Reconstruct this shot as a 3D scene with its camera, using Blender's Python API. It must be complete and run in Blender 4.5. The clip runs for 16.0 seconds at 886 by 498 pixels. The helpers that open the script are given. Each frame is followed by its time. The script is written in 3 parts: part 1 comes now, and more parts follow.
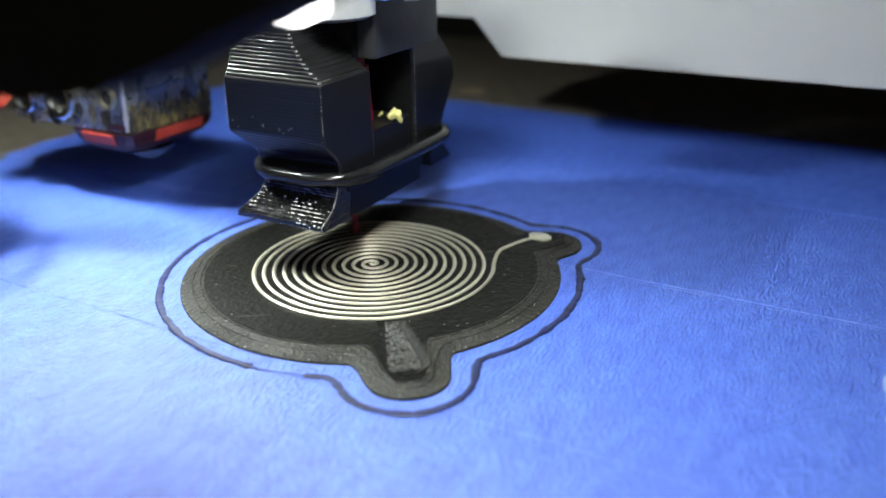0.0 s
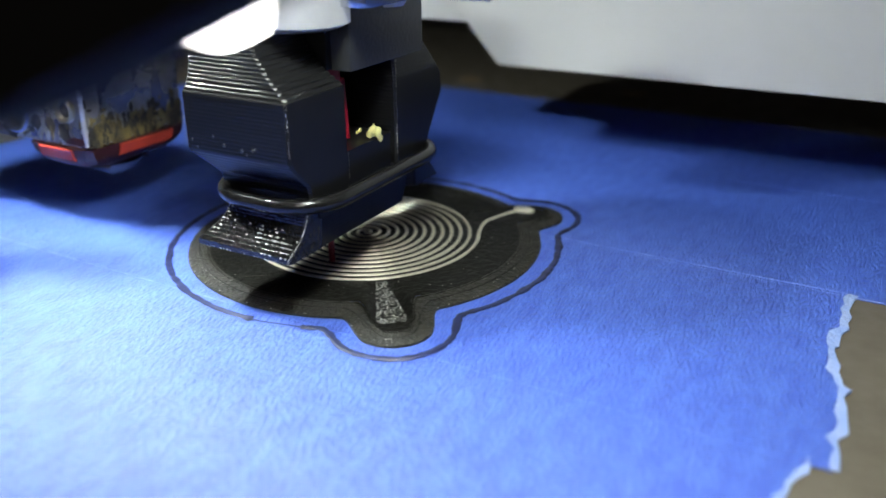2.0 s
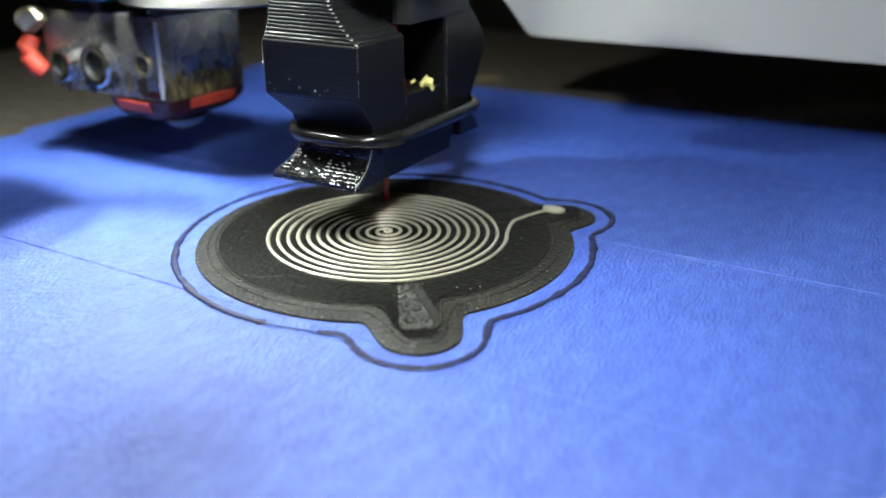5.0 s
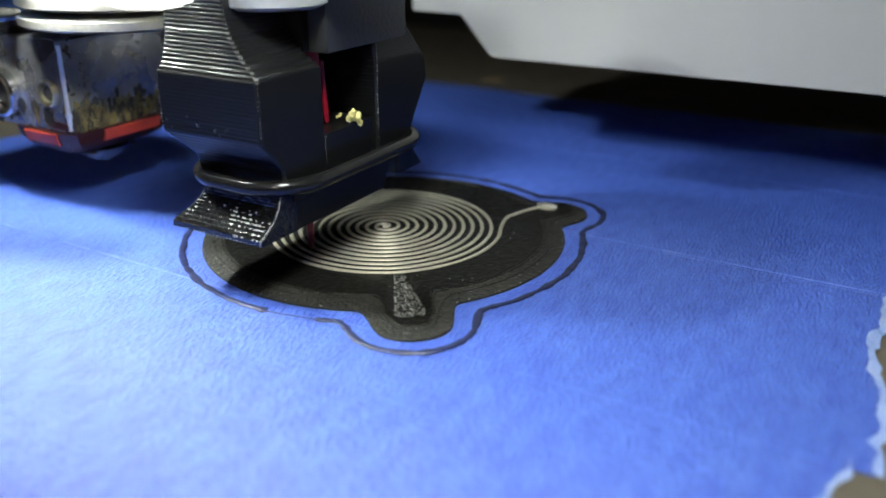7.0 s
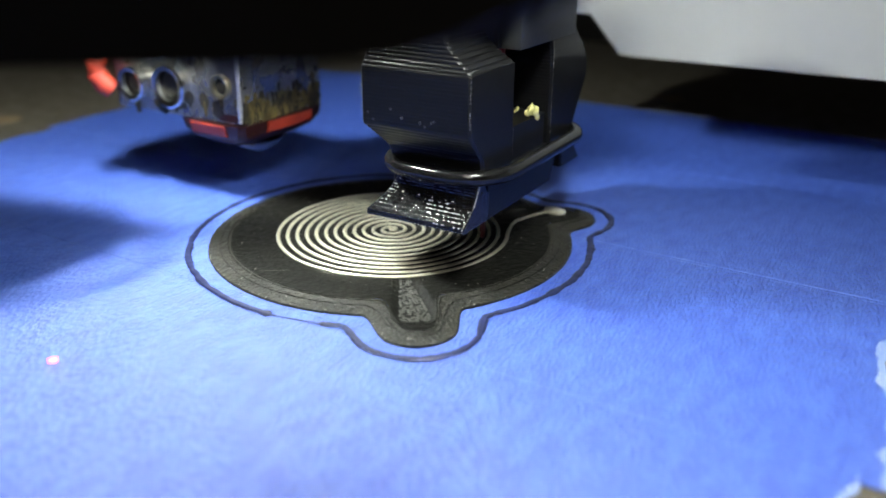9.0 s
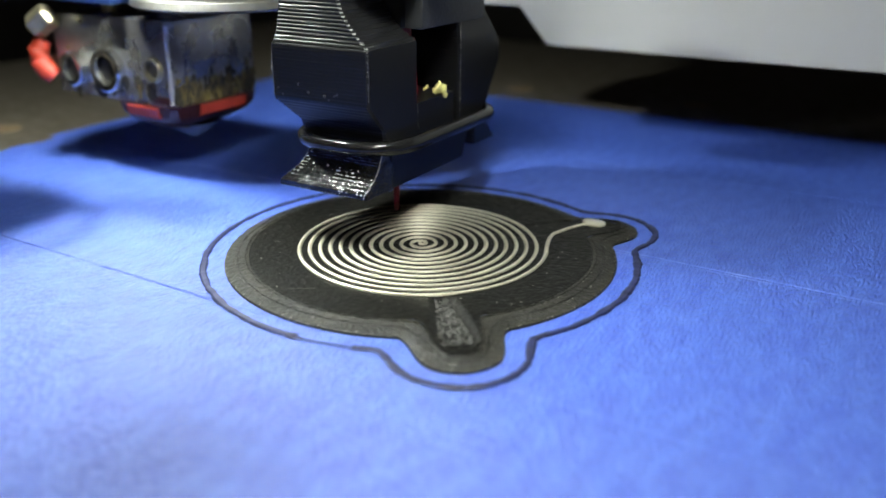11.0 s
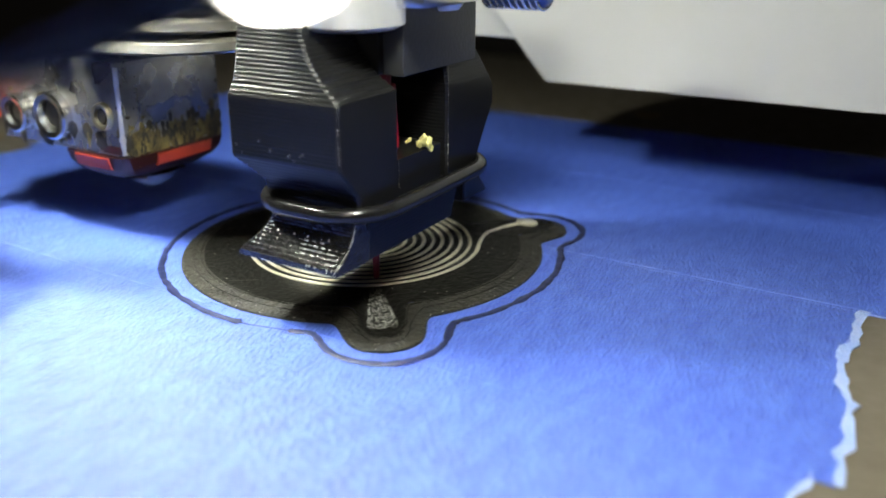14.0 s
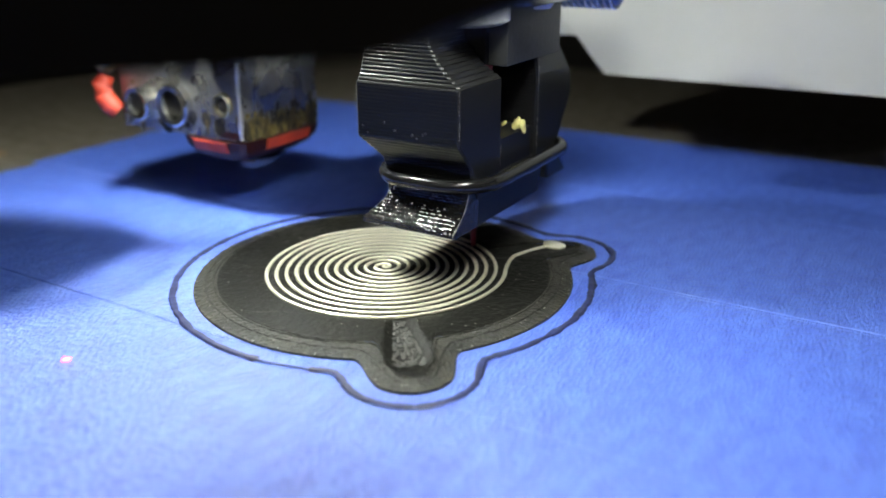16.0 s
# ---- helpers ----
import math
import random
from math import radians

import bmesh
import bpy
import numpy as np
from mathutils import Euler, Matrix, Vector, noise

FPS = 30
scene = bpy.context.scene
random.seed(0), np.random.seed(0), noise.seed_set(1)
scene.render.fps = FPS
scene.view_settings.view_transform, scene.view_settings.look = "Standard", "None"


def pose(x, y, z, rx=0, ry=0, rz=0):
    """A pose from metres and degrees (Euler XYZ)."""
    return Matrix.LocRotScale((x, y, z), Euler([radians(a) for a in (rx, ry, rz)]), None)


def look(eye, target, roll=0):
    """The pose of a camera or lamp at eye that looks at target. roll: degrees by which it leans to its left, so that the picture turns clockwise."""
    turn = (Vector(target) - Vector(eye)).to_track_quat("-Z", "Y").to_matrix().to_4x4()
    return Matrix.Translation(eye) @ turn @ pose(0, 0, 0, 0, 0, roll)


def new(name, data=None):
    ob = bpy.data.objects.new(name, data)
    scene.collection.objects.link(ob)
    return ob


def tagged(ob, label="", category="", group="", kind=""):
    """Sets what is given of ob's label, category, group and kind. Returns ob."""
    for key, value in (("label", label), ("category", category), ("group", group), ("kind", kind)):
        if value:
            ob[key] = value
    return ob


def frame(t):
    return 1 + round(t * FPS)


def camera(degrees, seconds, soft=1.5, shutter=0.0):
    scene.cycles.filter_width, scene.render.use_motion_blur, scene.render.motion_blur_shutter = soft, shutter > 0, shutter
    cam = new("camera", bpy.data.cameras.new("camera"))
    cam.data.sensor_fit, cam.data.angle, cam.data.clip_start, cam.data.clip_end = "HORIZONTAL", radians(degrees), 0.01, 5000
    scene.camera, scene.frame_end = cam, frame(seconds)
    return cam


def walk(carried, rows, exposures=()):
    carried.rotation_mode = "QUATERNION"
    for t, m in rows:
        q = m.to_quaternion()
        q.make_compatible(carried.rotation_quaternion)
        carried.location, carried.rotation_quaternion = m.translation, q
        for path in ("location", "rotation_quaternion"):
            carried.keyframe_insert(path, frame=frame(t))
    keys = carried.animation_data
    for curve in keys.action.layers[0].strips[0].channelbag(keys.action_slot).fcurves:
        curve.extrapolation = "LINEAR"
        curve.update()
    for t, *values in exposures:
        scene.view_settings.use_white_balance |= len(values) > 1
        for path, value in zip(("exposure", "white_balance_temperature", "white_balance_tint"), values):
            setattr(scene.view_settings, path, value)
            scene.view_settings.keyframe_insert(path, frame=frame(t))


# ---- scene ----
CM = 0.01                      # everything below is laid out in centimetres

# camera path: seconds, place in cm, turn in degrees
PATH = [
    (0, 4.491, -6.726, 3.659, 66.92, 0.43, 28.36),
    (0.5, 4.552, -6.841, 3.711, 66.84, 0.55, 28.41),
    (1, 4.669, -6.931, 3.702, 66.83, 0.63, 28.56),
    (1.5, 4.845, -7.192, 3.669, 66.92, 0.46, 28.64),
    (2, 5.010, -7.278, 3.653, 66.66, 0.21, 28.90),
    (2.5, 5.014, -7.244, 3.610, 66.68, 0.13, 29.43),
    (3, 5.044, -7.221, 3.627, 66.70, 0.09, 29.69),
    (3.5, 4.948, -7.045, 3.516, 66.80, 0.07, 29.51),
    (6, 4.473, -6.862, 3.314, 67.48, 0.02, 29.62),
    (6.5, 4.592, -6.990, 3.368, 67.60, 0.14, 29.61),
    (7, 4.893, -7.125, 3.401, 67.31, -0.07, 30.33),
    (7.5, 4.967, -7.139, 3.445, 67.20, -0.10, 30.99),
    (8, 4.984, -7.122, 3.451, 67.16, -0.19, 31.33),
    (8.5, 4.980, -7.113, 3.454, 67.18, -0.32, 31.21),
    (11, 4.264, -6.717, 3.195, 68.16, -0.24, 30.95),
    (11.5, 4.276, -6.735, 3.219, 68.43, -0.29, 30.66),
    (12, 4.313, -6.761, 3.258, 68.72, -0.31, 30.49),
    (12.5, 4.311, -6.748, 3.255, 68.87, -0.34, 30.41),
    (13, 4.533, -6.873, 3.228, 69.17, -0.40, 30.33),
    (13.5, 4.904, -6.996, 3.291, 69.12, -0.34, 30.29),
    (14, 5.168, -7.064, 3.328, 68.94, -0.23, 30.63),
    (14.5, 5.248, -7.028, 3.337, 69.01, 0.05, 30.75),
    (15, 5.102, -6.980, 3.330, 69.03, 0.01, 30.73),
    (15.5, 4.947, -6.880, 3.387, 69.07, 0.13, 30.76),
    (16, 4.722, -6.736, 3.386, 69.16, 0.12, 30.77),
]
cam = camera(55.4, 16.0, soft=1.7)
cam.data.dof.use_dof = True
cam.data.dof.focus_distance, cam.data.dof.aperture_fstop = 8.1 * CM, 22.0
walk(cam, [(t, pose(x * CM, y * CM, z * CM, a, b, c)) for t, x, y, z, a, b, c in PATH],
     exposures=[(0, 0.0, 6600, 10), (3.5, -0.02, 6600, 10), (6.0, -0.24, 6650, 10), (8.5, -0.1, 6700, 10), (11.0, -0.22, 6800, 10),
                (12.5, -0.08, 7000, 10), (13.3, 0.13, 7250, 10), (14.5, 0.15, 7300, 10), (15.5, -0.02, 6950, 10), (16, -0.04, 6900, 10)])

# ---- dim room around the machine; the machine's own lamp is on the print head ----
world = bpy.data.worlds.new("room")
scene.world = world
world.use_nodes = True
world.node_tree.nodes["Background"].inputs[0].default_value = (1.0, 0.98, 0.95, 1)
world.node_tree.nodes["Background"].inputs[1].default_value = 0.018
LED_POWER = 1050.0
LED_POWER_LOW = 9500.0
LED_POWER_RIGHT = 150.0


def area_lamp(name, eye, target, watts, size, colour):
    data = bpy.data.lights.new(name, "AREA")
    data.energy, data.size, data.color = watts, size * CM, colour
    ob = new(name, data)
    ob.matrix_world = look([c * CM for c in eye], [c * CM for c in target])
    return ob


# unseen fill lamp, added above and to the right of the plate
area_lamp("fill_lamp", (6.3, -8.2, 12.0), (1.0, 1.0, 0.5), 0.035, 2.0, (1.0, 0.98, 0.95))


# ---- materials ----
def mat(name, colour, rough=0.5, metal=0.0, spec=0.5, var=None, scale=60.0, amount=0.5, bump=0.0, bump_scale=400.0,
        stretch=(1, 1, 1), emit=0.0, rough_var=0.0, transmission=0.0):
    """A principled surface with two scales of colour variation, uneven gloss and fine relief; scales are per metre."""
    m = bpy.data.materials.new(name)
    m.use_nodes = True
    nt = m.node_tree
    p = nt.nodes["Principled BSDF"]
    p.inputs["Base Color"].default_value = (*colour, 1)
    p.inputs["Roughness"].default_value = rough
    p.inputs["Metallic"].default_value = metal
    p.inputs["Specular IOR Level"].default_value = spec
    p.inputs["Transmission Weight"].default_value = transmission
    if emit:
        p.inputs["Emission Color"].default_value = (*colour, 1)
        p.inputs["Emission Strength"].default_value = emit
    co = nt.nodes.new("ShaderNodeTexCoord")
    mp = nt.nodes.new("ShaderNodeMapping")
    mp.inputs["Scale"].default_value = stretch
    nt.links.new(co.outputs["Object"], mp.inputs["Vector"])

    def noise_node(s, detail=4.0):
        n = nt.nodes.new("ShaderNodeTexNoise")
        n.inputs["Scale"].default_value = s
        n.inputs["Detail"].default_value = detail
        nt.links.new(mp.outputs["Vector"], n.inputs["Vector"])
        return n
    if var:
        coarse, fine = noise_node(scale), noise_node(scale * 9)
        add = nt.nodes.new("ShaderNodeMath")
        add.operation = "MULTIPLY_ADD"
        nt.links.new(fine.outputs["Fac"], add.inputs[0])
        add.inputs[1].default_value = 0.5
        nt.links.new(coarse.outputs["Fac"], add.inputs[2])
        ramp = nt.nodes.new("ShaderNodeMapRange")
        ramp.inputs["From Min"].default_value, ramp.inputs["From Max"].default_value = 0.55, 0.95
        ramp.inputs["To Max"].default_value = amount
        nt.links.new(add.outputs[0], ramp.inputs["Value"])
        mix = nt.nodes.new("ShaderNodeMix")
        mix.data_type = "RGBA"
        mix.inputs["A"].default_value, mix.inputs["B"].default_value = (*colour, 1), (*var, 1)
        nt.links.new(ramp.outputs["Result"], mix.inputs["Factor"])
        nt.links.new(mix.outputs["Result"], p.inputs["Base Color"])
    if rough_var:
        n = noise_node(scale * 4)
        rr = nt.nodes.new("ShaderNodeMapRange")
        rr.inputs["From Min"].default_value, rr.inputs["From Max"].default_value = 0.3, 0.7
        rr.inputs["To Min"].default_value, rr.inputs["To Max"].default_value = rough - rough_var, rough + rough_var
        nt.links.new(n.outputs["Fac"], rr.inputs["Value"])
        nt.links.new(rr.outputs["Result"], p.inputs["Roughness"])
    if bump:
        n = noise_node(bump_scale, 6.0)
        b = nt.nodes.new("ShaderNodeBump")
        b.inputs["Strength"].default_value = bump
        b.inputs["Distance"].default_value = 0.0004
        nt.links.new(n.outputs["Fac"], b.inputs["Height"])
        nt.links.new(b.outputs["Normal"], p.inputs["Normal"])
    return m


TAPE = mat("blue_crepe_tape", (0.042, 0.10, 0.55), 0.46, spec=1.0, var=(0.105, 0.225, 0.76), scale=800, amount=0.6,
           bump=1.0, bump_scale=3500, stretch=(1.0, 0.4, 1), rough_var=0.08)
TAPE.node_tree.nodes["Principled BSDF"].inputs["IOR"].default_value = 1.55
TORN = mat("torn_tape_paper", (0.26, 0.38, 0.76), 0.8, var=(0.5, 0.58, 0.8), scale=400, bump=0.5, bump_scale=2500)
SEAM = mat("tape_edge", (0.10, 0.17, 0.66), 0.6, var=(0.30, 0.40, 0.76), scale=500, amount=1.0)
BED = mat("build_plate_metal", (0.15, 0.13, 0.10), 0.55, metal=0.2, var=(0.12, 0.10, 0.075), scale=90, bump=0.2, bump_scale=900,
          rough_var=0.1)
PIT = mat("rusty_recess", (0.30, 0.22, 0.13), 0.8, var=(0.12, 0.08, 0.05), scale=500)
BASE = mat("dark_cabinet", (0.03, 0.027, 0.024), 0.7, var=(0.05, 0.045, 0.04), scale=8)
PLA = mat("black_printed_plastic", (0.006, 0.006, 0.0062), 0.31, spec=0.26, var=(0.010, 0.010, 0.011), scale=300, bump=0.01,
          bump_scale=1500, rough_var=0.02)
SHINY = mat("glossy_printed_plastic", (0.005, 0.005, 0.0055), 0.12, spec=0.7, var=(0.009, 0.009, 0.009), scale=300, bump=0.5, bump_scale=1300, rough_var=0.05)
PLA_GREY = mat("charcoal_printed_plastic", (0.022, 0.023, 0.023), 0.45, var=(0.03, 0.03, 0.03), scale=300, bump=0.15, bump_scale=2500)
RUBBER = mat("black_rubber", (0.007, 0.007, 0.007), 0.17, spec=0.4, var=(0.014, 0.014, 0.014), scale=400, rough_var=0.04)
DISC = mat("black_printed_disc", (0.006, 0.006, 0.0055), 0.4, spec=0.13, var=(0.011, 0.0105, 0.008), scale=350, bump=0.35,
           bump_scale=2200, rough_var=0.1)
DISC_EDGE = mat("grey_printed_edge", (0.014, 0.0135, 0.011), 0.38, spec=0.3, var=(0.062, 0.058, 0.046), scale=420, bump=0.8, bump_scale=2500)
SKIRT = mat("skirt_filament", (0.010, 0.012, 0.04), 0.45, var=(0.02, 0.035, 0.16), scale=500)
INK = mat("silver_ink", (0.87, 0.83, 0.67), 0.38, metal=0.75, spec=0.6, var=(0.62, 0.58, 0.46), scale=900, bump=0.12,
          bump_scale=3000, rough_var=0.08)
ALU = mat("dirty_aluminium", (0.40, 0.39, 0.37), 0.3, metal=0.75, var=(0.12, 0.11, 0.095), scale=95, amount=0.55, bump=0.12,
          bump_scale=900, rough_var=0.12)
SCORCH = mat("scorched_residue", (0.22, 0.17, 0.05), 0.6, var=(0.035, 0.025, 0.01), scale=500, amount=1.0, bump=0.6, bump_scale=1500)
SOOT_AND_BORE = mat("black_soot_and_bore_shade", (0.03, 0.027, 0.022), 0.6, spec=0.2, var=(0.09, 0.08, 0.06), scale=400)
BRASS = mat("tarnished_brass", (0.42, 0.38, 0.26), 0.32, metal=0.85, var=(0.16, 0.13, 0.07), scale=260)
STEEL = mat("bright_steel", (0.72, 0.72, 0.70), 0.2, metal=1.0, var=(0.55, 0.55, 0.54), scale=200, rough_var=0.06)
SATIN = mat("satin_steel", (0.82, 0.82, 0.80), 0.34, metal=0.65, var=(0.7, 0.7, 0.69), scale=200)
FIN = mat("brushed_steel", (0.7, 0.68, 0.62), 0.28, metal=0.85, var=(0.3, 0.28, 0.22), scale=150)
SILICONE = mat("red_silicone", (0.55, 0.06, 0.03), 0.5, var=(0.24, 0.02, 0.012), scale=300, bump=0.2)
SOCK = mat("dark_red_silicone", (0.035, 0.005, 0.004), 0.5, var=(0.015, 0.002, 0.002), scale=300, bump=0.2)
NEEDLE = mat("red_plastic_needle", (0.2, 0.004, 0.015), 0.35, var=(0.2, 0.004, 0.012), scale=500)
BLUE = mat("blue_anodised_metal", (0.05, 0.11, 0.34), 0.35, metal=0.7, var=(0.12, 0.2, 0.45), scale=300)
WHITE = mat("pale_grey_panel_paint", (0.42, 0.42, 0.415), 0.5, var=(0.39, 0.39, 0.385), scale=60, bump=0.08, bump_scale=600)
CRUMB = mat("yellow_plastic_crumb", (0.72, 0.66, 0.26), 0.6, var=(0.55, 0.48, 0.12), scale=800, bump=0.5, bump_scale=2500)
FLECK = mat("pale_flecks", (0.55, 0.53, 0.48), 0.5, var=(0.3, 0.29, 0.26), scale=900)
SCRATCH = mat("grey_scratch", (0.16, 0.155, 0.13), 0.5, var=(0.06, 0.06, 0.05), scale=900)
DOTS = mat("glossy_grey_print_dots", (0.03, 0.029, 0.024), 0.35, spec=0.5, var=(0.07, 0.066, 0.052), scale=700)
GLINT = mat("painted_foot_glints", (0.62, 0.61, 0.58), 0.2, spec=0.9, var=(0.4, 0.4, 0.38), scale=900)
GLOW = mat("lamp_glow", (0.91, 1.0, 0.96), 0.5, emit=LED_POWER)
GLOW_LOW = mat("low_lamp_glow", (0.91, 1.0, 0.96), 0.5, emit=LED_POWER_LOW)
GLOW_RIGHT = mat("right_lamp_glow", (0.91, 1.0, 0.96), 0.5, emit=LED_POWER_RIGHT)
GLOW_FRONT = mat("front_blob_glow", (1.0, 0.98, 0.95), 0.5, emit=18.0)
HOUSING = mat("matt_black_housing", (0.006, 0.0055, 0.005), 0.85, spec=0.08, var=(0.009, 0.008, 0.007), scale=100)
LASER = mat("laser_glow", (1.0, 0.10, 0.22), 0.5, emit=9.0)


# ---- builders ----
def part(name, bm, material, parent=None, label="", at=None, smooth=True):
    """Links a bmesh, laid out in cm, as one mesh object under a thing or a part."""
    for v in bm.verts:
        v.co *= CM
    bmesh.ops.recalc_face_normals(bm, faces=bm.faces)
    me = bpy.data.meshes.new(name)
    bm.to_mesh(me)
    bm.free()
    me.materials.append(material)
    if smooth:
        me.shade_smooth()
        me.set_sharp_from_angle(angle=radians(32))
    ob = new(name, me)
    if parent:
        ob.parent = parent
    if at:
        ob.location = [c * CM for c in at]
    if label:
        tagged(ob, label)
    return ob


def empty(name, x=0, y=0, z=0):
    ob = new(name)
    ob.empty_display_size = 0.01
    ob.location = (x * CM, y * CM, z * CM)
    return ob


def loft(loops, closed=True, cap=True, bm=None):
    """Skin over loops of equally many 3D points."""
    bm = bm or bmesh.new()
    rows = [[bm.verts.new(p) for p in loop] for loop in loops]
    n = len(rows[0])
    for a, b in zip(rows, rows[1:]):
        for i in range(n if closed else n - 1):
            bm.faces.new((a[i], a[(i + 1) % n], b[(i + 1) % n], b[i]))
    if cap and closed:
        bm.faces.new(rows[0])
        bm.faces.new(rows[-1])
    return bm


def box(x0, x1, y0, y1, z0, z1, bevel=0.03, bm=None):
    bm = bm or bmesh.new()
    made = bmesh.ops.create_cube(bm, size=1)
    for v in made["verts"]:
        v.co = ((x0 + x1) / 2 + v.co.x * (x1 - x0), (y0 + y1) / 2 + v.co.y * (y1 - y0), (z0 + z1) / 2 + v.co.z * (z1 - z0))
    if bevel:
        edges = list({e for v in made["verts"] for e in v.link_edges})
        bmesh.ops.bevel(bm, geom=edges, offset=bevel, segments=2, affect="EDGES", profile=0.6)
    return bm


def turned(profile, n=48, centre=(0, 0), bm=None):
    """A turned body from (radius, height) pairs."""
    loops = [[(centre[0] + r * math.cos(2 * math.pi * i / n), centre[1] + r * math.sin(2 * math.pi * i / n), z) for i in range(n)]
             for r, z in profile]
    return loft(loops, bm=bm)


def rod(a, b, ra, rb=None, n=24):
    """A round bar from a to b with slightly rounded ends."""
    rb = ra if rb is None else rb
    a, b = Vector(a), Vector(b)
    d = (b - a).normalized()
    u = d.orthogonal().normalized()
    w = d.cross(u)
    k = min(ra, rb) * 0.25
    rings = ((a, ra * 0.75), (a + d * k, ra), (b - d * k, rb), (b, rb * 0.75))
    return loft([[c + (u * math.cos(2 * math.pi * i / n) + w * math.sin(2 * math.pi * i / n)) * r for i in range(n)] for c, r in rings])


def tube(path, radii, n=8, closed=False, squash=1.0):
    """A bead along a path that lies nearly level; squash flattens it."""
    loops = []
    m = len(path)
    for i, p in enumerate(path):
        p = Vector(p)
        q0 = Vector(path[(i - 1) % m if closed else max(i - 1, 0)])
        q1 = Vector(path[(i + 1) % m if closed else min(i + 1, m - 1)])
        d = (q1 - q0).normalized()
        side = d.cross(Vector((0, 0, 1))).normalized()
        up = side.cross(d)
        r = radii if isinstance(radii, float) else radii[i]
        loops.append([p + side * (math.cos(2 * math.pi * k / n) * r) + up * (math.sin(2 * math.pi * k / n) * r * squash) for k in range(n)])
    if closed:
        loops.append(loops[0])
        bm = loft(loops, cap=False)
        bmesh.ops.remove_doubles(bm, verts=bm.verts, dist=1e-5)
        return bm
    return loft(loops)


def ramp(z, table):
    """Value at z by straight lines between (z, value) pairs."""
    if z <= table[0][0]:
        return table[0][1]
    for (a, va), (b, vb) in zip(table, table[1:]):
        if z <= b:
            return va + (vb - va) * (z - a) / (b - a)
    return table[-1][1]


def layered(outline, z0, z1, step=0.034, bulge=0.005):
    """A body of stacked print layers; outline(z) gives its corners in order."""
    count = max(2, round((z1 - z0) / step))
    h = (z1 - z0) / count
    loops = []
    for k in range(count):
        wob = random.uniform(-0.0018, 0.0018)
        groove = bulge(z0 + (k + 0.5) * h) if callable(bulge) else bulge
        for f, grow in ((0.02, -groove), (0.12, -0.55 * groove), (0.28, wob - 0.2 * groove), (0.5, wob), (0.72, wob - 0.2 * groove), (0.88, -0.55 * groove), (0.98, -groove)):
            z = z0 + (k + f) * h
            pts = outline(z0 + (k + 0.5) * h + (f - 0.5) * h * 0.5)
            cx = sum(p[0] for p in pts) / len(pts)
            cy = sum(p[1] for p in pts) / len(pts)
            loop = []
            for x, y in pts:
                d = math.hypot(x - cx, y - cy) or 1
                loop.append((x + (x - cx) / d * grow * (0.04 if x > cx else 1.0), y + (y - cy) / d * grow, z))
            loops.append(loop)
    return loft(loops)


def block_outline(x0, x1, y0, y1, c=0.025):
    return [(x0 + c, y0), (x1 - c, y0), (x1, y0 + c), (x1, y1 - c), (x1 - c, y1), (x0 + c, y1), (x0, y1 - c), (x0, y0 + c)]


def capsule_distance(x, y, ax, ay, bx, by):
    t = max(0.0, min(1.0, ((x - ax) * (bx - ax) + (y - ay) * (by - ay)) / ((bx - ax) ** 2 + (by - ay) ** 2)))
    return math.hypot(x - ax - t * (bx - ax), y - ay - t * (by - ay))


# ---- bed, tape and surroundings ----
def bed():
    floor = part("floor", box(-60, 60, -60, 60, -6.2, -6.0, 0), BASE)
    tagged(floor, "dark floor of the machine below the plate", kind="structure")
    back = part("wall_back", box(-40, 40, 30, 31, -6, 34, 0.1), BASE)
    tagged(back, "dark rear panel of the machine", kind="structure")
    left = part("wall_left", box(-41, -40, -40, 31, -6, 34, 0.1), BASE)
    tagged(left, "dark side panel of the machine", kind="structure")
    right = part("wall_right", box(40, 41, -40, 31, -6, 34, 0.1), BASE)
    tagged(right, "dark side panel of the machine", kind="structure")
    plate = empty("build_plate")
    tagged(plate, "brown-grey metal build plate with small pits at its rear", "build plate")
    part("plate", box(-14, 14, -14, 14, -0.6, -0.012, 0.05), BED, plate)
    for x, y in ((-2.85, 8.1), (0.48, 8.43), (-8.3, 0.9)):
        bm = turned([(0.24, -0.010), (0.24, 0.0), (0.17, 0.012), (0.10, -0.004), (0.0005, -0.006)], 20, (x, y))
        part("rivet", bm, PIT, plate, "small rusty brown rivet")


def jagged(a, b, n, amount, seed):
    rng = random.Random(seed)
    pts = []
    for i in range(n + 1):
        t = i / n
        k = 0 if i in (0, n) else amount
        pts.append((a[0] + (b[0] - a[0]) * t + rng.uniform(-k, k), a[1] + (b[1] - a[1]) * t + rng.uniform(-k * 0.3, k * 0.3)))
    return pts


